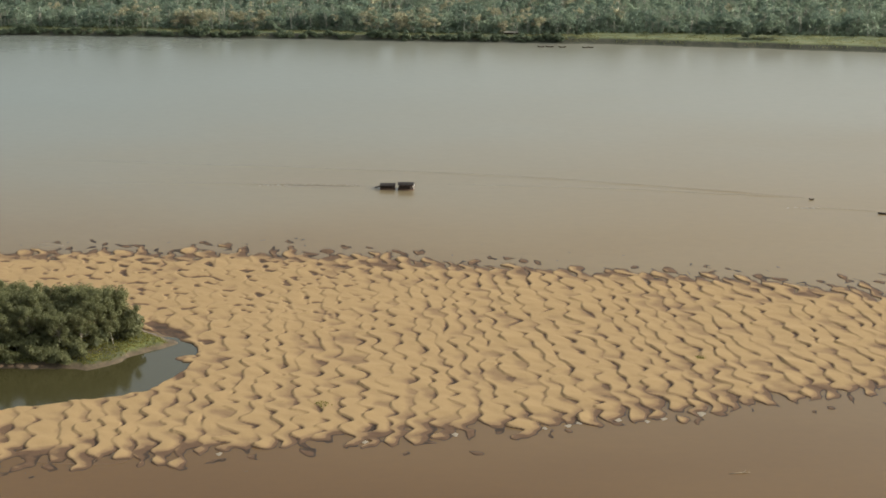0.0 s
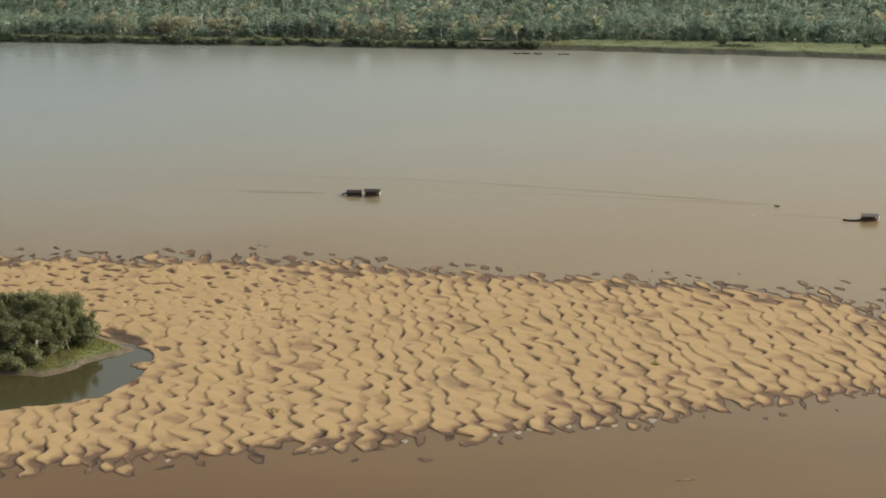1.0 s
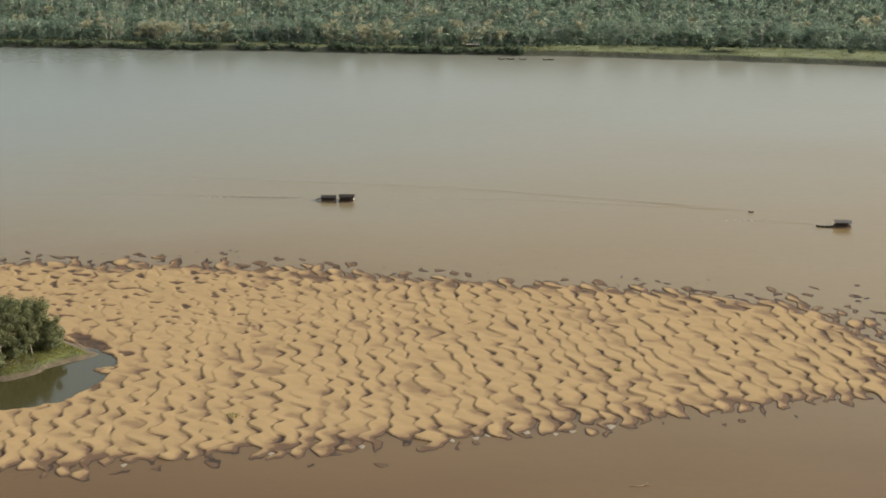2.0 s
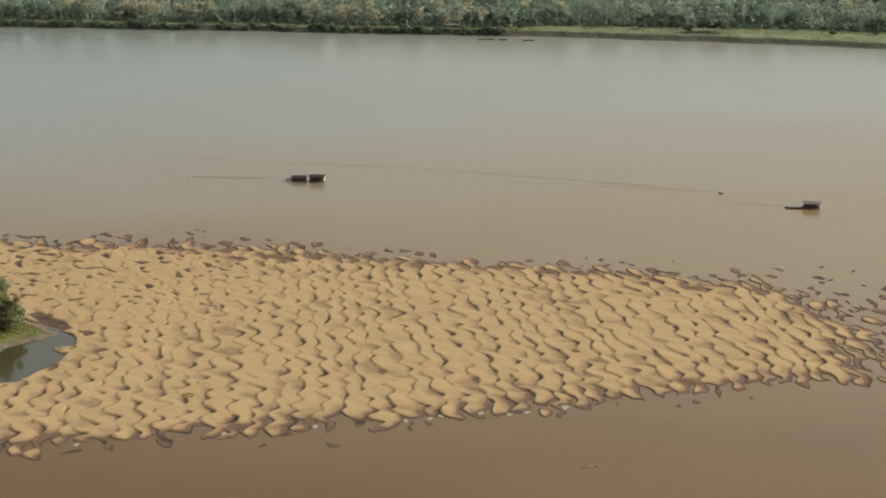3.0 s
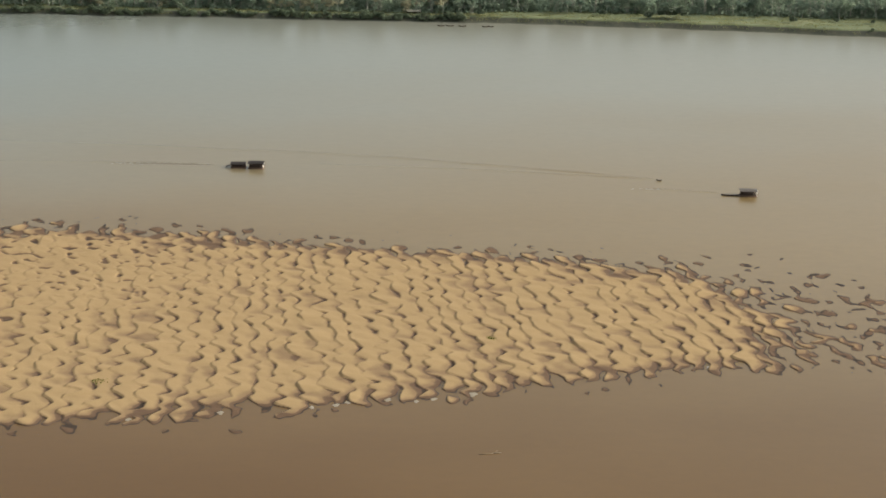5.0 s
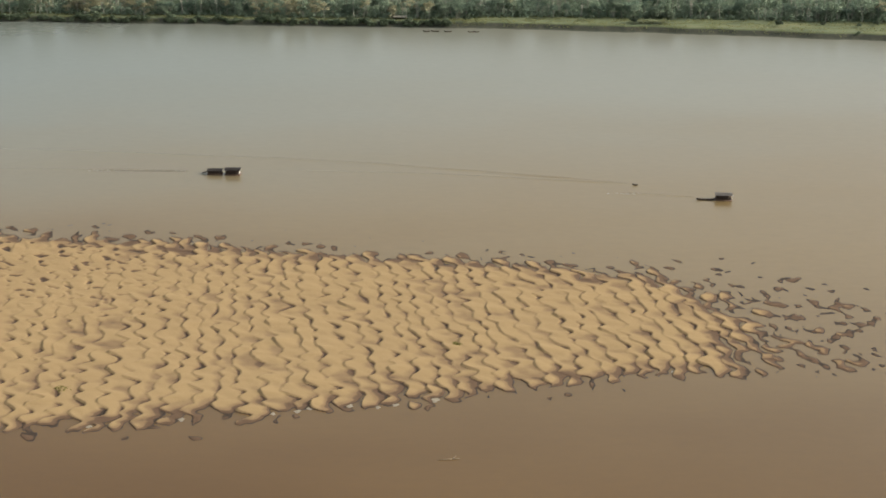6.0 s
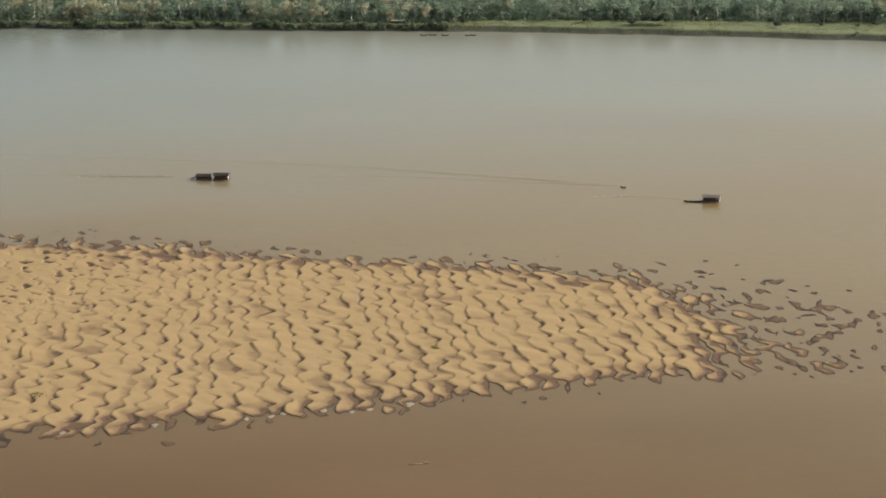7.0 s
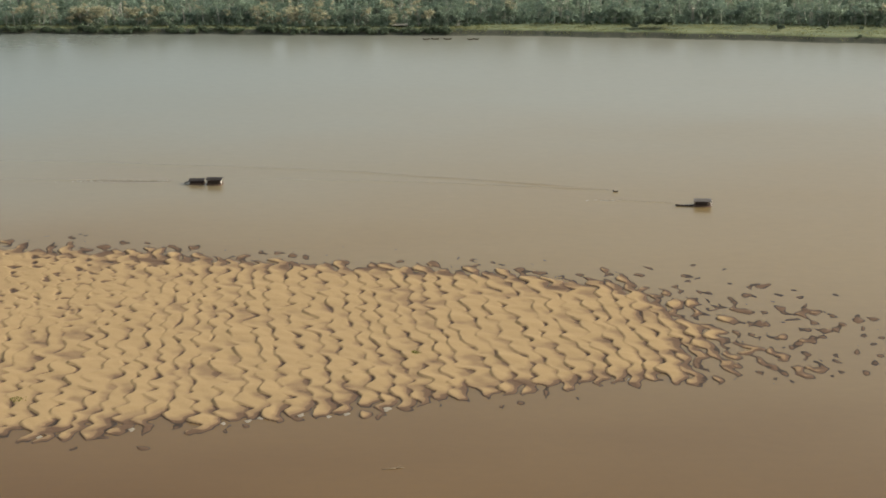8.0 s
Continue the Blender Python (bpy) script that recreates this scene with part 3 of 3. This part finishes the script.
# ---- boats ----
def hull(length, width, depth, rise):
    """An open tapering hull with its bow to +x, its keel at z = 0."""
    bm = bmesh.new()
    rings = []
    n = 9
    for k in range(n):
        t = k / (n - 1)
        w = width / 2 * (1 - abs(2 * t - 1) ** 3.2) ** 0.6 + 0.06
        z = rise * abs(2 * t - 1) ** 3
        x = length * (t - 0.5)
        ring = [(x, -w, depth + z), (x, -w * 0.8, z * 0.8 + 0.05), (x, 0, z * 0.8), (x, w * 0.8, z * 0.8 + 0.05), (x, w, depth + z),
                (x, w * 0.86, depth + z), (x, w * 0.66, z * 0.8 + 0.16), (x, -w * 0.66, z * 0.8 + 0.16), (x, -w * 0.86, depth + z)]
        rings.append([bm.verts.new(p) for p in ring])
    for a, b in zip(rings, rings[1:]):
        for i in range(9):
            bm.faces.new((a[i], b[i], b[(i + 1) % 9], a[(i + 1) % 9]))
    bm.faces.new(rings[0][::-1])
    bm.faces.new(rings[-1])
    bmesh.ops.recalc_face_normals(bm, faces=bm.faces)
    return bm


def sagging_roof(length, width, z, camber):
    """A sheet roof with thickness, cambered across and ribbed along."""
    bm = bmesh.new()
    nx, ny = 15, 7
    rows = []
    for side in (0.0, -0.1):
        for j in range(ny):
            v = j / (ny - 1) * 2 - 1
            rows.append([bm.verts.new((length * (i / (nx - 1) - 0.5), width / 2 * v, z + side + camber * (1 - v * v) + (0.035 if i % 2 else 0))) for i in range(nx)])
    for block, flip in ((rows[:ny], 1), (rows[ny:], -1)):
        for a, b in zip(block, block[1:]):
            for i in range(nx - 1):
                q = (a[i], a[i + 1], b[i + 1], b[i])
                bm.faces.new(q[::flip])
    for a, b in ((rows[0], rows[ny]), (rows[ny - 1], rows[-1])):
        for i in range(nx - 1):
            bm.faces.new((a[i], a[i + 1], b[i + 1], b[i]))
    for i in (0, nx - 1):
        for j in range(ny - 1):
            bm.faces.new((rows[j][i], rows[j + 1][i], rows[ny + j + 1][i], rows[ny + j][i]))
    bmesh.ops.recalc_face_normals(bm, faces=bm.faces)
    return bm


def house_raft(at, turn, length, width, height, roof_mat, label, spout, pale_end):
    raft = new("house_raft")
    raft.matrix_basis = pose(*at, 0, 0, turn)
    for y in (-width * 0.34, width * 0.34):
        bm = bmesh.new()
        bmesh.ops.create_cone(bm, cap_ends=True, segments=12, radius1=0.55, radius2=0.55, depth=length + 0.6, matrix=pose(0, y, 0.1, 0, 90, 0))
        part("float", bm, STEEL, raft, "rusted steel float", True)
    part("deck", box(bmesh.new(), length, width, 0.14, 0, 0, 0.72), TIMBER, raft)
    for x in (-length / 2 + 0.3, 0, length / 2 - 0.3):
        for y in (-width / 2 + 0.25, width / 2 - 0.25):
            part("post", box(bmesh.new(), 0.14, 0.14, height - 0.9, x, y, 0.79 + (height - 0.9) / 2), TIMBER, raft)
    part("roof", sagging_roof(length + 0.7, width + 0.8, height, 0.35), roof_mat, raft, "dark sheet roof" if roof_mat is ROOF else "weathered grey sheet roof")
    part("side_wall", box(bmesh.new(), length * 0.72, 0.08, (height - 0.9) * 0.8, -length * 0.08, -width / 2 + 0.5, 0.79 + (height - 0.9) * 0.4), TIMBER, raft)
    part("side_wall", box(bmesh.new(), length * 0.8, 0.08, (height - 0.9) * 0.9, 0, width / 2 - 0.45, 0.79 + (height - 0.9) * 0.45), TIMBER, raft)
    part("engine_box", box(bmesh.new(), 1.6, 1.3, 1.2, -length * 0.2, 0.3, 1.39, bevel=0.1), STEEL, raft)
    part("rail", rod(rod(bmesh.new(), (-length / 2, -width / 2 + 0.1, 1.6), (length / 2, -width / 2 + 0.1, 1.6), 0.05, 0.05), (-length / 2, -width / 2 + 0.1, 1.2), (length / 2, -width / 2 + 0.1, 1.2), 0.04, 0.04), TIMBER, raft)
    if spout:
        part("ramp", box(bmesh.new(), 3.2, 1.8, 0.16, -length / 2 - 1.2, 0, 0.9, 0, -16, 0), TIMBER, raft)
    if pale_end:
        part("end_screen", box(bmesh.new(), 0.08, width * 0.25, (height - 0.9) * 0.75, length / 2 - 0.1, -1.2, 0.85 + (height - 0.9) * 0.4), CANVAS, raft, "pale cloth screen")
        part("pole", rod(bmesh.new(), (length / 2 + 0.3, -width / 2, 0.7), (length / 2 + 0.6, -width / 2, height + 0.7), 0.07, 0.05), CANVAS, raft, "whitish pole")
    return tagged(raft, label, "raft", "rafts on the river")


house_raft((-25.4, 870.3, 0), 2, 6.6, 4.4, 2.0, ROOF, "low dark covered timber raft floating on the river", True, False)
house_raft((-16.8, 869.6, 0), -2, 6.9, 4.6, 2.7, ROOF, "dark covered raft with a pale end screen", False, True)
house_raft((211.4, 838.6, 0), -3, 7.2, 4.4, 2.6, ROOF_PALE, "covered raft with a grey sheet roof and pole", False, True)


def canoe(at, turn, length, label, mat, group=""):
    ob = new("canoe")
    ob.matrix_basis = pose(*at, 0, 0, turn)
    part("hull", hull(length, length * 0.17, 0.55, 0.45), mat, ob)
    for x in (-0.22, 0.02, 0.24):
        part("thwart", box(bmesh.new(), 0.25, length * 0.13, 0.05, x * length, 0, 0.45, bevel=0), WOOD, ob)
    part("outboard_motor", box(bmesh.new(), 0.35, 0.3, 0.7, -length / 2 - 0.1, 0, 0.75, bevel=0.08), ROOF, ob)
    return tagged(ob, label, "canoe", group)


canoe((203.4, 837.8, -0.12), 177, 8.5, "long dark timber canoe tied to the raft", TIMBER)
canoe((172.8, 859.6, -0.12), -4, 2.2, "small dark motor canoe under way on the river", TIMBER)
for x, y, turn, length in ((62, 1196, 6, 4.2), (67.5, 1196.5, -3, 4.8), (75.5, 1196, 4, 4.6), (90, 1195.5, 10, 3.6), (93.5, 1196, -8, 3.2)):
    canoe((x, y, -0.12), turn, length, "dark canoe moored near the far bank", TIMBER, "canoes at the far bank")


# ---- wakes, driftwood, foam ----
def wake(name, points, width, height, label):
    """A long low wave: a ridge of water that fades out along its way."""
    pts = [np.array(p, float) for p in points]
    t = np.linspace(0, 1, 60)
    xs = np.interp(t, np.linspace(0, 1, len(pts)), [p[0] for p in pts])
    ys = np.interp(t, np.linspace(0, 1, len(pts)), [p[1] for p in pts])
    ys = ys + 0.5 * wave_noise(xs / 9, xs * 0 + 1.3, 30)
    V, F = [], []
    cross = np.array([-1, -0.7, -0.4, -0.1, 0.2, 0.5, 0.72, 0.85, 1.0])
    crest = np.array([0, 0.12, 0.34, 0.58, 0.8, 0.97, 1.0, 0.55, 0])
    for i in range(60):
        fade = min(1, t[i] * 12) * (1 - t[i]) ** 0.7
        w = width * (0.5 + 1.4 * t[i])
        swell = 0.55 + 0.45 * math.sin(i * 1.3) * math.sin(i * 0.37 + xs[0])
        for c, k in zip(cross, crest):
            V.append((xs[i], ys[i] + c * w, -0.02 + 0.03 * k + height * fade * swell * k))
    for i in range(59):
        for j in range(8):
            a = i * 9 + j
            F.append((a, a + 9, a + 10, a + 1))
    return tagged(new(name, mesh_of(name, V, F, [RIVER], smooth=True)), label, "wake", kind="structure")


wake("wake_1", [(170, 862.6), (129.2, 872.7), (81.2, 883.3), (43.1, 891.8), (0.6, 898.0), (-50, 901), (-86, 905), (-119.5, 906), (-212, 912)], 2.0, 0.36, "long low wave behind the canoe")
wake("wake_2", [(170, 861.6), (129, 867), (81, 873.0), (27, 875), (-8, 876)], 2.0, 0.28, "long low wave behind the canoe")
wake("wake_3", [(-38, 873.5), (-70, 876), (-128, 873), (-182, 870)], 1.8, 0.15, "long low wave behind the raft")
wake("wake_4", [(199, 841.5), (184.6, 844), (165, 847)], 1.6, 0.25, "low wave behind the raft")


def churn(name, x0, x1, y, width, height, label):
    """Choppy water behind a propeller, dying away towards x1."""
    def chop(X, Y):
        t = np.abs(X - x0) / abs(x1 - x0)
        side = 1 - step(np.abs(Y - y) / (width * (0.35 + 0.65 * t)), 0.4, 1.0)
        waves = wave_noise(X / 2.4, Y / 1.3, 41) + 0.6 * wave_noise(X / 1.1, Y / 0.7, 42)
        return -0.06 + (0.11 + height * np.maximum(waves, -0.12)) * side * step(t, 0.01, 0.12) * (1 - t) ** 0.8
    return tagged(grid(name, np.arange(min(x0, x1), max(x0, x1) + 0.1, 0.5), np.arange(y - width, y + width + 0.1, 0.4), chop, STIRRED), label, "wake", kind="structure")


churn("wake_5", -34, -112, 874.0, 4.5, 0.12, "choppy brown water behind the raft")
churn("wake_6", 182, 150, 846.0, 2.4, 0.1, "choppy brown water behind the raft")

drift = new("driftwood")
drift.matrix_basis = pose(94.8, 552.7, 0.02, 0, 0, 8)
trunk = part("trunk", rod(rod(bmesh.new(), (-3.6, 0, 0), (1, 0.2, 0.12), 0.1, 0.2), (1, 0.2, 0.12), (3.6, 0.5, 0.05), 0.2, 0.07), WOOD, drift, "", True)
part("branch", rod(bmesh.new(), (1.2, 0.2, 0.12), (2.6, 1.4, 0.6), 0.1, 0.03), WOOD, trunk)
part("branch", rod(bmesh.new(), (2.4, 0.3, 0.1), (3.4, -0.5, 0.35), 0.07, 0.02), WOOD, trunk)
tagged(drift, "bleached bare branch drifting on brown water", "driftwood")


def foam_patch(x, y, size):
    bm = bmesh.new()
    ring = [bm.verts.new((1.2 * size * (1 + 0.25 * math.sin(3 * a + x) + 0.08 * math.sin(7 * a + y)) * math.cos(a), 1.5 * size * (1 + 0.3 * math.cos(2 * a + y)) * math.sin(a), 0.03)) for a in np.linspace(0, 2 * math.pi, 30, endpoint=False)]
    top = bm.verts.new((0, 0, 0.07))
    for a, b in zip(ring, ring[1:] + ring[:1]):
        bm.faces.new((a, b, top))
    ob = part("foam_patch", bm, FOAM)
    ob.matrix_basis = pose(x, y, 0)
    return tagged(ob, "small pale patch of foam by the sandbank", "foam", "foam along the sandbank")


for x, y, size in ((172, 629, 1.0), (88.8, 600.6, 1.2), (75.6, 595.7, 0.9), (60.3, 594.5, 0.9), (69.8, 593.4, 0.7), (46.8, 591.5, 0.8), (43.2, 589.0, 0.9), (35.2, 586.7, 0.7),
                   (5.5, 580.7, 0.9), (160, 627, 0.8), (122, 616, 0.8), (-24, 574, 0.9), (-70, 563, 0.8)):
    foam_patch(x, y, size)


def grass_tuft(x, y, wide):
    n = 90
    at = np.column_stack([rng.normal(0, wide * 0.55, n), rng.normal(0, wide * 0.5, n), 0.1 + 0.25 * rng.rand(n)])
    v, f = cards(at, 0.16 + 0.16 * rng.rand(n), rng, 1.5)
    ob = new("grass_tuft", mesh_of("grass_tuft", v, f, [TUFT]))
    ob.matrix_basis = pose(x, y, spot(x, y, sand_height) - 0.05)
    return tagged(ob, "thin patch of green grass on bare sand", "grass", "grass patches on the sandbank", "stuff")


for x, y, wide in ((-40.0, 604.0, 2.6), (95.2, 651.8, 1.8)):
    grass_tuft(x, y, wide)


def mud_block(x, y, size):
    """A slumped block of the bank, rounded by the river."""
    bm = bmesh.new()
    bmesh.ops.create_icosphere(bm, subdivisions=3, radius=1)
    for v in bm.verts:
        k = 1 + 0.22 * noise.noise(v.co * 1.7 + Vector((x, y, 0)))
        v.co = Vector((v.co.x * size * 1.3, v.co.y * size, v.co.z * size * 0.55)) * k
    ob = part("mud_block", bm, CLAY, smooth=True)
    ob.matrix_basis = pose(x, y, 0.2 * size, 0, 0, x * 40)
    return tagged(ob, "pale slumped clay block at the water's edge", "clay block", "clay blocks on the island shore")


CLAY = plain("pale_clay", (0.2, 0.135, 0.085), 0.9)
for x, y, size in ((-156.5, 636.0, 1.3), (-152.6, 636.4, 1.0), (-149.3, 636.5, 1.4), (-144.6, 636.3, 1.5), (-141.5, 637.0, 0.8), (-161.0, 636.2, 1.2), (-110.5, 651.5, 0.8), (-105.0, 658.0, 0.9)):
    mud_block(x, y, size)
